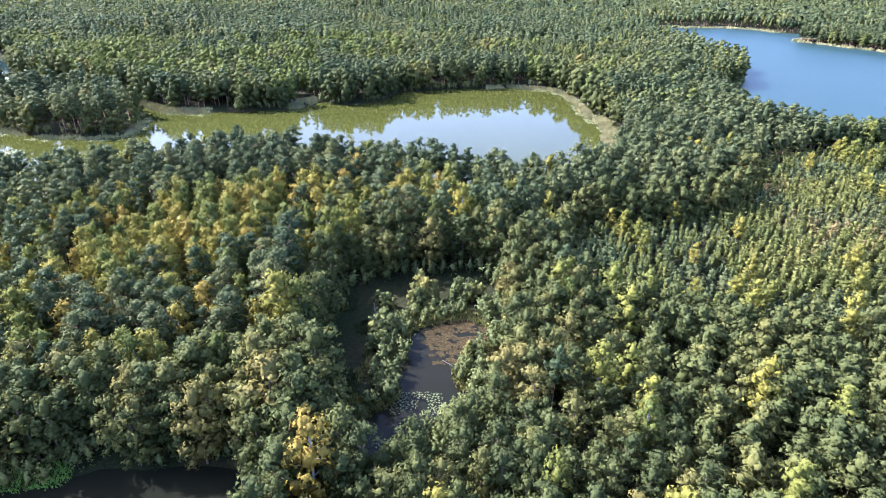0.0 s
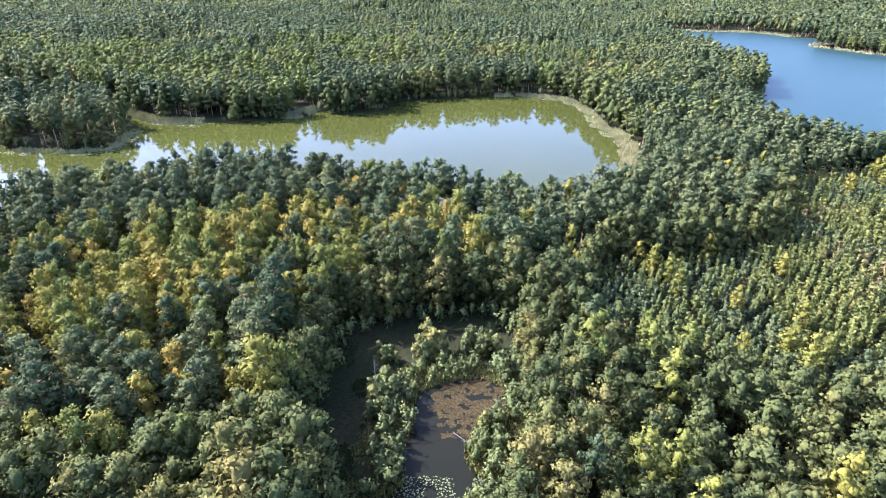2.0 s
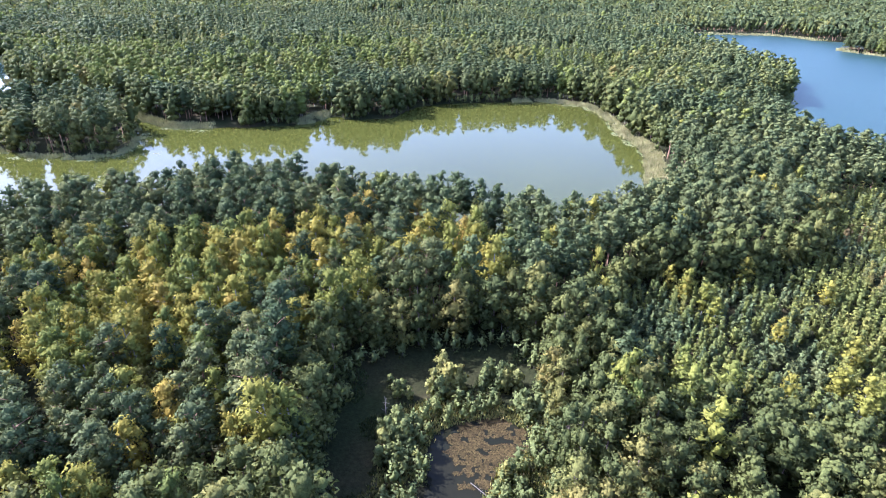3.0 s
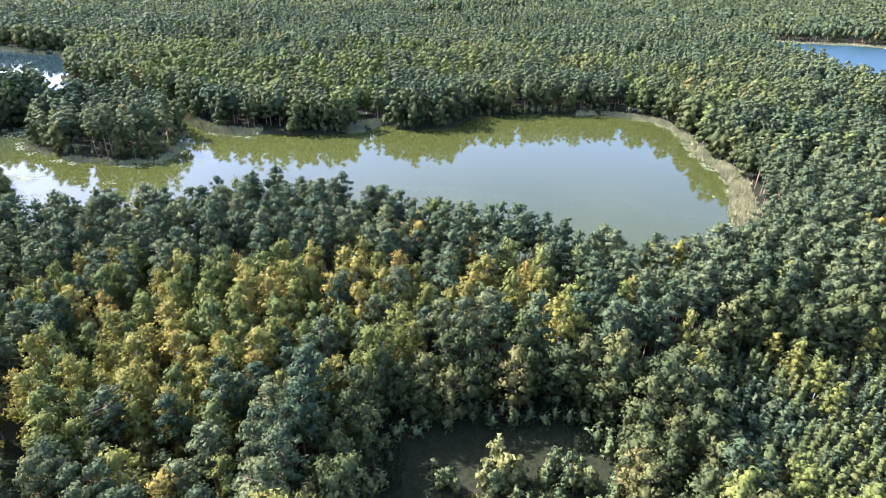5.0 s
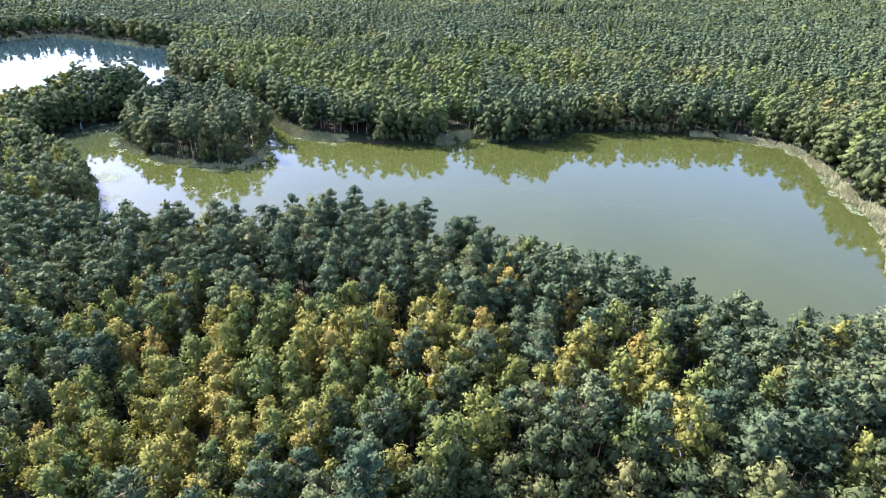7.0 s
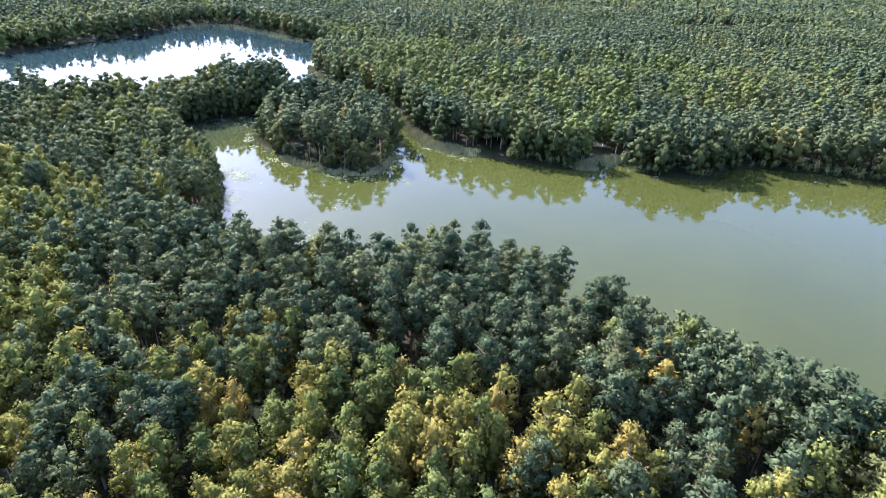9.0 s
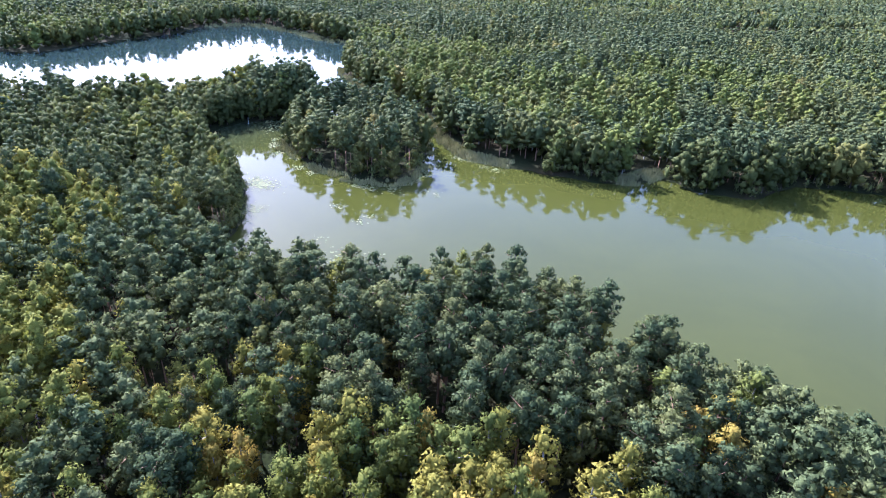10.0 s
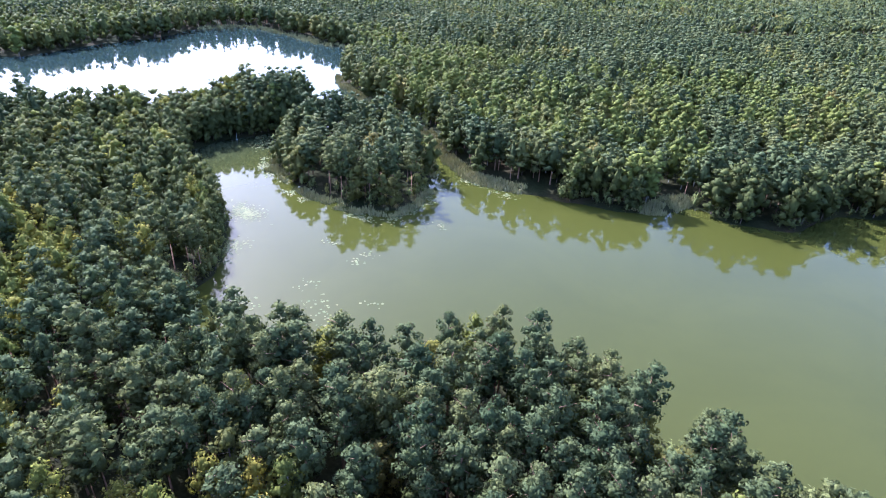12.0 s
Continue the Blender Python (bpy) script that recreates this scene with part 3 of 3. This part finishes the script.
def joined_wood(name, kind, which, lobes, clumps, scale, variants, label, wide, tufted, foot):
    """Many trees of a kind in one mesh."""
    names = list(KINDS)
    spec = KINDS[names[kind]]
    shapes = []
    for k in range(variants):
        v, t, g = crown(names[kind], 500 + 37 * kind + k, lobes, clumps, spec["clump"] * scale / spec["height"], tufted, foot < 1, foot)
        stem = np.array([(0.012, 0, -0.01), (-0.006, 0.01, -0.01), (-0.006, -0.01, -0.01), (0, 0, 0.7)])
        s = np.array([(0, 1, 3), (1, 2, 3), (2, 0, 3)]) + len(v)
        shapes.append((np.concatenate([v, stem]), np.concatenate([t, s]), np.concatenate([g, np.tile((0.0, 0.0, 1.0), (4, 1))])))
    verts, tris, tones, masses, woody, n = [], [], [], [], [], 0
    for k in range(variants):
        pick = which[k::variants]
        if not len(pick):
            continue
        v, t, g = shapes[k]
        h = spec["height"] * SPOT_SIZE[pick]
        w = h * SPOT_WIDE[pick] * wide
        c, s = np.cos(SPOT_TURN[pick])[:, None], np.sin(SPOT_TURN[pick])[:, None]
        x = SPOTS[pick, 0:1] + w[:, None] * (c * v[:, 0] - s * v[:, 1])
        y = SPOTS[pick, 1:2] + w[:, None] * (s * v[:, 0] + c * v[:, 1])
        z = SPOT_Z[pick][:, None] + h[:, None] * v[:, 2]
        verts.append(np.stack([x, y, z], 2).reshape(-1, 3))
        tris.append((t[None] + n + np.arange(len(pick))[:, None, None] * len(v)).reshape(-1, 3))
        tones.append(np.repeat(SPOT_TONE[pick], len(v)))
        masses.append(np.stack([c * g[:, 0] - s * g[:, 1], s * g[:, 0] + c * g[:, 1], np.broadcast_to(g[:, 2], x.shape)], 2).reshape(-1, 3))
        woody.append(np.tile(np.arange(len(t)) >= len(t) - 3, len(pick)))
        n += len(v) * len(pick)
    ob = mesh_object(name, np.concatenate(verts), [np.concatenate(tris)], [spec["leaf"], spec["bark"]], tone=np.concatenate(tones), mass=np.concatenate(masses), second=np.concatenate(woody))
    tagged(ob, label, "woodland", kind="stuff")
    return ob


TREE_LABELS = {
    "pine": "tall pine with bare reddish trunk and blue-green crown",
    "birch": "slender birch with white trunk and yellowing autumn leaves",
    "alder": "round-crowned green alder standing in dense mixed woodland",
    "larch": "young light green larch in the planted stand",
}
WOOD_LABELS = {
    "pine": "dense stand of tall dark green pines",
    "birch": "autumn birches with yellow and olive crowns among the pines",
    "alder": "dense green broadleaved wood of alder and oak",
    "larch": "plantation of young light green larches and spruces",
    "spruce": "young dark blue-green spruces and pines in the plantation",
    "willow": "low grey-green bushes along the shore under the trees",
}
single = np.zeros(len(SPOTS), bool)
reach_of = from_stretch(SPOTS)
for kind, name in enumerate(list(KINDS)[:4]):
    spec = KINDS[name]
    mine = np.flatnonzero((SPOT_KIND == kind) & (ZONE < 2))
    mine = mine[np.argsort(reach_of[mine])][:{"pine": 240, "birch": 250, "alder": 300, "larch": 80}[name]]
    single[mine] = True
    models = []
    for k, i in enumerate(mine):
        turn = Matrix.Rotation(SPOT_TURN[i], 4, "Z")
        h = spec["height"] * SPOT_SIZE[i]
        m = Matrix.Translation((SPOTS[i, 0], SPOTS[i, 1], SPOT_Z[i])) @ turn @ Matrix.Diagonal((h * SPOT_WIDE[i], h * SPOT_WIDE[i], h, 1))
        if k < 6:
            tree = new(name + "_tree")
            tagged(tree, TREE_LABELS[name], "tree", group=name + " trees of the wood")
            v, f = trunk_shape(name, 100 * kind + k)
            mesh_object("trunk", v, [f], spec["bark"], tree)
            v, t, g = crown(name, 100 * kind + k, {"pine": 20, "birch": 18, "alder": 22, "larch": 12}[name], {"pine": 950, "birch": 950, "alder": 1000, "larch": 320}[name], spec["clump"] / spec["height"], True)
            mesh_object("crown", v, [t], spec["leaf"], tree, mass=g)
            tree.matrix_basis = m
            models.append(tree)
        else:
            tree = copy_thing(models[k % 6], Matrix())
            tree.matrix_basis = m

for kind, name in enumerate(KINDS):
    rest = (SPOT_KIND == kind) & ~single
    for suffix, ring, lobes, clumps, scale, wide, tufted, foot in (("_wood", (0, 1), 14, 380, 1.4, 1.0, True, 1.0), ("_forest", (2,), 13, 190, 1.75, 1.0, True, 0.4),
                                                                  ("_far_forest", (3,), 6, 34, 3.3, 1.0, True, 0.3), ("_farthest_forest", (4,), 6, 13, 6.0, 1.15, False, 0.3), ("_shore_bushes", (5,), 6, 60, 1.15, 1.2, False, 0.9)):
        which = np.flatnonzero(rest & np.isin(ZONE, ring))
        if name in ("larch", "spruce"):
            lobes, clumps, tufted, scale = 6, min(clumps, 110), foot < 1, scale * 0.9
        if len(which):
            joined_wood(name + suffix, kind, which, lobes, clumps, scale, 8, WOOD_LABELS[name], wide, tufted, foot)


# ---- the marsh and the shores ----
def place_tree(name, models, at, height, turn, label, group):
    """One tree with its trunk and crown; models are shared between alike ones."""
    spec = KINDS[name]
    m = Matrix.Translation(at) @ Matrix.Rotation(turn, 4, "Z") @ Matrix.Diagonal((height, height, height, 1))
    if len(models) < 6:
        tree = new(name + "_tree")
        tagged(tree, label, "tree", group=group)
        v, f = trunk_shape(name, 900 + len(models))
        mesh_object("trunk", v, [f], spec["bark"], tree)
        v, t, g = crown(name, 950 + len(models), 10, 300, spec["clump"] / spec["height"], True)
        mesh_object("crown", v, [t], spec["leaf"], tree, mass=g)
        models.append(tree)
        tree.matrix_basis = m
    else:
        tree = copy_thing(models[int(turn * 100) % 6], Matrix())
        tree.matrix_basis = m


def marsh_trees():
    rng = np.random.default_rng(21)
    models = []
    for x, y, rx, ry, count, tall in ((-14, 119, 4, 7, 13, 6.0), (-13, 101, 3.5, 5, 7, 5.0), (-4, 136, 5, 3.5, 8, 7.0), (8, 140, 6, 4, 10, 6.0), (-16, 134, 4, 4, 4, 5.0), (10, 108, 3.5, 5, 9, 4.6), (13, 128, 2, 3, 3, 5.5)):
        for k in range(count):
            a, r = rng.uniform(0, 2 * np.pi), math.sqrt(rng.uniform(0, 1))
            px, py = x + rx * r * math.cos(a), y + ry * r * math.sin(a)
            here = np.array([(px, py)])
            if water_depth_way(here)[0] > -0.4:
                continue
            z = ground_height(here, water_depth_way(here))[0] - 0.05
            place_tree("willow", models, (px, py, z), tall * rng.uniform(0.7, 1.45), rng.uniform(0, 6.28), "small grey-green willow growing on the boggy pond bank", "willows round the pond")


marsh_trees()


def plain(name, stops, scale, rough=0.8, through_light=0.0):
    m, nodes, links, shader = material(name)
    geo = nodes.new("ShaderNodeNewGeometry")
    tint = ramp(nodes, links, geo.outputs["Random Per Island"], stops)
    patch = ramp(nodes, links, noise_node(nodes, links, scale, 4.0), [(0.35, (0.75, 0.75, 0.75)), (0.65, (1.2, 1.2, 1.15))])
    links.new(mix(nodes, links, "MULTIPLY", 1.0, tint, patch), shader.inputs["Base Color"])
    shader.inputs["Roughness"].default_value = rough
    shader.inputs["Specular IOR Level"].default_value = 0.12
    return m


REED = plain("dry reed", [(0.0, (0.16, 0.165, 0.06)), (0.5, (0.25, 0.23, 0.10)), (1.0, (0.34, 0.295, 0.145))], 0.12)
SEDGE = plain("marsh sedge", [(0.0, (0.14, 0.15, 0.04)), (0.6, (0.26, 0.24, 0.065)), (1.0, (0.34, 0.27, 0.09))], 0.2)
# Rushes of the outer ring, with the tree shade put into their dark greens.
SHADED_RUSHES = plain("shade-darkened rushes", [(0.0, (0.025, 0.04, 0.012)), (0.6, (0.05, 0.065, 0.02)), (1.0, (0.09, 0.09, 0.03))], 0.2)
HAY = plain("dry meadow grass", [(0.0, (0.24, 0.19, 0.07)), (0.6, (0.36, 0.26, 0.12)), (1.0, (0.44, 0.31, 0.17))], 0.3)
FRESH = plain("fresh bank grass", [(0.0, (0.10, 0.19, 0.03)), (1.0, (0.20, 0.29, 0.05))], 0.3)
PAD = plain("lily pads", [(0.0, (0.075, 0.10, 0.04)), (0.6, (0.13, 0.14, 0.058)), (1.0, (0.185, 0.17, 0.08))], 0.3, 0.65)
WEED = plain("brown pondweed", [(0.0, (0.022, 0.015, 0.006)), (0.6, (0.042, 0.029, 0.010)), (1.0, (0.068, 0.050, 0.017))], 0.4, 0.9)


def tufts(name, p, z, tall, spread, blades, mat, label, category):
    """Standing blades in tufts: narrow leaning triangles."""
    rng = np.random.default_rng(len(p))
    n = len(p) * blades
    base = np.repeat(np.column_stack([p, z]), blades, 0) + np.column_stack([rng.normal(size=(n, 2)) * spread * 0.5, np.zeros(n)])
    a = rng.uniform(0, 2 * np.pi, n)
    side = np.column_stack([np.cos(a), np.sin(a), 0 * a]) * (spread * rng.uniform(0.15, 0.4, n))[:, None]
    tip = base + np.column_stack([rng.normal(size=(n, 2)) * tall * 0.18, tall * rng.uniform(0.6, 1.15, n)])
    v = np.stack([base - side - (0, 0, 0.1), base + side - (0, 0, 0.1), tip], 1).reshape(-1, 3)
    ob = mesh_object(name, v, [np.arange(n * 3).reshape(n, 3)], mat)
    tagged(ob, label, category, kind="stuff")


def pads(name, p, size, mat, label, category, z=0.03):
    """Flat floating leaves with a notch and a slightly raised rim."""
    rng = np.random.default_rng(len(p) + 3)
    n = len(p)
    a = np.linspace(0.25, 2 * np.pi - 0.25, 7)
    ring = np.column_stack([np.cos(a), np.sin(a), 0 * a + 0.03])
    shape = np.concatenate([[(0, 0, 0)], ring])
    turn = rng.uniform(0, 2 * np.pi, n)
    w = size * rng.uniform(0.5, 1.3, n)
    c, s = np.cos(turn)[:, None] * w[:, None], np.sin(turn)[:, None] * w[:, None]
    x = p[:, 0:1] + c * shape[:, 0] - s * shape[:, 1]
    y = p[:, 1:2] + s * shape[:, 0] + c * shape[:, 1]
    zz = np.broadcast_to(z + shape[:, 2], x.shape) + rng.uniform(0, 0.02, (n, 1))
    f = np.array([(0, k, k + 1) for k in range(1, 7)])
    faces = (f[None] + np.arange(n)[:, None, None] * 8).reshape(-1, 3)
    ob = mesh_object(name, np.stack([x, y, zz], 2).reshape(-1, 3), [faces], mat)
    tagged(ob, label, category, kind="stuff")


def shore_reeds():
    rows, far = [], []
    for x0, x1, y0, y1, inland, out_by in REED_BEDS:
        distant = y0 > 495
        p = scatter(x0, x1, y0, y1, 1.6 if distant else 0.68, int(x0) + 5000)
        out = water_depth_way(p)
        lucky = lattice(p[:, 0], p[:, 1], 3.0, 6) > (0.25 if out_by < 3 else 0.4)
        p = p[(out > -inland) & (out < out_by) & lucky]
        (far if distant else rows).append(p)
    for p, tall, spread, name in ((np.concatenate(rows), 1.7, 0.8, "reed_bed"), (np.concatenate(far), 2.4, 1.8, "far_reed_bed")):
        z = np.maximum(ground_height(p, water_depth_way(p)), -0.3)
        tufts(name, p, z, tall, spread, 4, REED, "pale dry reeds standing along the lake shore", "reeds")


def marsh_grass():
    p = scatter(-34, 24, 72, 162, 0.6, 61)
    out = water_depth_way(p)
    keep = (inside_by(p, MARSH_LINE) > -2) & (out < 0.4) & (lattice(p[:, 0], p[:, 1], 5.0, 12) > 0.18 + 0.5 * np.clip(-out / 12 - 0.3, 0, 1)) & (ground_height(p, out) > 0.0)
    # away from the pond the rushes take the colour darkened for tree shade
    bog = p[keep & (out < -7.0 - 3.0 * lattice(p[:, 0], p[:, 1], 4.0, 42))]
    tufts("bog_grass", bog, ground_height(bog, water_depth_way(bog)), 0.7, 0.7, 5, SHADED_RUSHES, "green rushes in the wet outer marsh ring, darkened for tree shade", "grass")
    p = p[keep & (out >= -7.0 - 3.0 * lattice(p[:, 0], p[:, 1], 4.0, 42))]
    tufts("marsh_grass", p, ground_height(p, water_depth_way(p)), 0.75, 0.7, 5, SEDGE, "yellow-green sedge and moss round the pond", "grass")
    p = scatter(-103, -64, 172, 197, 0.5, 62)
    p = p[inside_by(p, CLEARING_LINE) > -2.0]
    tufts("meadow_grass", p, ground_height(p, water_depth_way(p)), 0.5, 0.5, 6, HAY, "dry yellow grass in a small sunny clearing", "grass")
    p = scatter(-90, -70, 66, 78, 0.6, 63)
    p = p[(water_depth_way(p) < 0.6) & (water_depth_way(p) > -5)]
    tufts("bank_grass", p, np.maximum(ground_height(p, water_depth_way(p)), -0.1), 0.7, 0.6, 6, FRESH, "bright fresh green grass on the creek bank", "grass")


def lilies():
    rng = np.random.default_rng(31)
    rows = []
    for x, y, rx, ry, count in ((-212, 262, 7, 4.5, 420), (-195, 244, 3.5, 4, 130), (-190, 236, 2, 3, 25), (-173, 265, 3, 2, 16), (-158, 260, 3, 2, 14), (-151, 236, 5, 4, 30), (-142, 231, 5, 3, 40), (-153, 297, 5, 3, 24), (-158, 266, 3, 2, 12), (-165, 225, 4, 3, 26), (-160, 242, 3, 3, 16), (-139, 245, 3, 2, 10), (-163, 340, 6, 3, 120), (-147, 337, 5, 2.5, 60), (-262, 322, 6, 9, 240), (-176, 286, 6, 3, 50), (-166, 292, 5, 4, 30)):
        rows.append(np.column_stack([x + rng.normal(size=count) * rx * 0.6, y + rng.normal(size=count) * ry * 0.6]))
    ring = scatter(-266, -164, 276, 330, 0.9, 64)
    out = water_depth_way(ring)
    isle = -inside_by(ring, ISLES[0])
    rows.append(ring[(isle > 1) & (isle < 8) & (out > 0.5) & (lattice(ring[:, 0], ring[:, 1], 4.0, 14) > 0.52)])
    p = np.concatenate(rows)
    p = p[water_depth_way(p) > 0.3]
    pads("lake_lily_pads", p, 0.36, PAD, "pale water lily pads floating on the green lake", "lily pads")
    east = scatter(60, 92, 248, 420, 0.9, 65)
    out = water_depth_way(east)
    east = east[(out > 0.5) & (out < 6) & (lattice(east[:, 0], east[:, 1], 6.0, 15) > 0.66)]
    pads("east_lily_pads", east, 0.45, PAD, "yellow-green lily pads beside the reed bed", "lily pads")
    pond = scatter(-20, 16, 78, 100, 0.55, 66)
    pond = pond[(water_depth_way(pond) > 0.1) & (lattice(pond[:, 0], pond[:, 1], 3.0, 16) > 0.5)]
    pads("pond_lily_pads", pond, 0.17, PAD, "yellowish lily pads on the dark pond", "lily pads")
    raft = scatter(-6, 15, 107, 132, 0.24, 67)
    thick = lattice(raft[:, 0], raft[:, 1], 2.5, 17) * 0.6 + lattice(raft[:, 0], raft[:, 1], 0.9, 18) * 0.4
    raft = raft[(water_depth_way(raft) > -1.0) & (np.hypot((raft[:, 0] - 5) / 9, (raft[:, 1] - 120) / 11) + 0.6 * (0.5 - thick) < 0.95) & (thick > 0.34)]
    pads("floating_weed", raft, 0.19, WEED, "brown mat of pondweed floating on the dark pond", "pondweed", 0.02)


shore_reeds()
marsh_grass()
lilies()


def mesh_part(name, verts, faces, mat, parent=None, label=""):
    ob = mesh_object(name, np.array(verts, float), [np.array(faces)], mat, parent)
    if label:
        tagged(ob, label)
    return ob


def painted(name, colour, rough=0.5):
    m, nodes, links, shader = material(name)
    links.new(ramp(nodes, links, noise_node(nodes, links, 2.0, 4.0), [(0.35, tuple(0.8 * c for c in colour)), (0.65, colour)]), shader.inputs["Base Color"])
    shader.inputs["Roughness"].default_value = rough
    return m


WHITE_PAINT, DEAD_WOOD = painted("faded white paint", (0.5, 0.52, 0.52)), painted("dead wood", (0.13, 0.115, 0.10), 0.95)


def marker_pole(x, y):
    """A white pole on a float in the narrow arm of the lake."""
    pole = new("marker_pole")
    tagged(pole, "white wooden marker pole standing in the lake arm", "pole")
    v, f = tube([(0, 0, -1.2), (0.05, 0.02, 1.2), (0.1, 0.05, 3.2)], (0.12, 0.11, 0.09), 8)
    mesh_part("post", v, f, WHITE_PAINT, pole)
    v, f = tube([(0.02, 0, -0.12), (0.02, 0, 0.12)], (0.42, 0.42), 10)
    mesh_part("float", v, f, WHITE_PAINT, pole, "round white float")
    pole.matrix_basis = pose(x, y, 0)


def dead_tree(x, y, height, seed, label, lying=False):
    """A bare tree with broken limbs, standing or fallen."""
    rng = np.random.default_rng(seed)
    tree = new("dead_tree")
    tagged(tree, label, "tree")
    v, f = tube([(0, 0, -0.3), (0.1, 0, height * 0.4), (0.0, 0.15, height * 0.75), (0.2, 0.1, height)], [w * height / 10 for w in (0.17, 0.13, 0.08, 0.02)], 7)
    mesh_part("trunk", v, f, DEAD_WOOD, tree)
    for k in range(14):
        z, a, r = height * (0.35 + 0.045 * k), k * 2.4 + rng.uniform(-0.4, 0.4), height * rng.uniform(0.09, 0.19) * (1.15 - 0.05 * k)
        tip = (r * math.cos(a), r * math.sin(a), z + r * rng.uniform(0.2, 0.7))
        mid = (tip[0] * 0.5, tip[1] * 0.5, z + (tip[2] - z) * 0.3)
        v, f = tube([(0, 0.05, z), mid, tip], [w * height / 10 for w in (0.06, 0.04, 0.012)], 5)
        mesh_part("limb", v, f, DEAD_WOOD, tree)
    here = np.array([(x, y)])
    z = ground_height(here, water_depth_way(here))[0]
    tree.matrix_basis = pose(x, y, 0.25, 82, 0, 40) if lying else pose(x, y, z, 0, 0, 30 * seed)


marker_pole(-277, 313)
dead_tree(4, 163, 13.0, 3, "dead grey tree with bare branches at the marsh edge")
dead_tree(9.5, 159.5, 7.0, 4, "pale dead birch stem at the marsh edge")
dead_tree(-17, 127, 6.5, 5, "dead grey willow with bare twigs in the bog")
dead_tree(1.5, 111, 5.5, 6, "pale fallen branch lying in the pond", True)
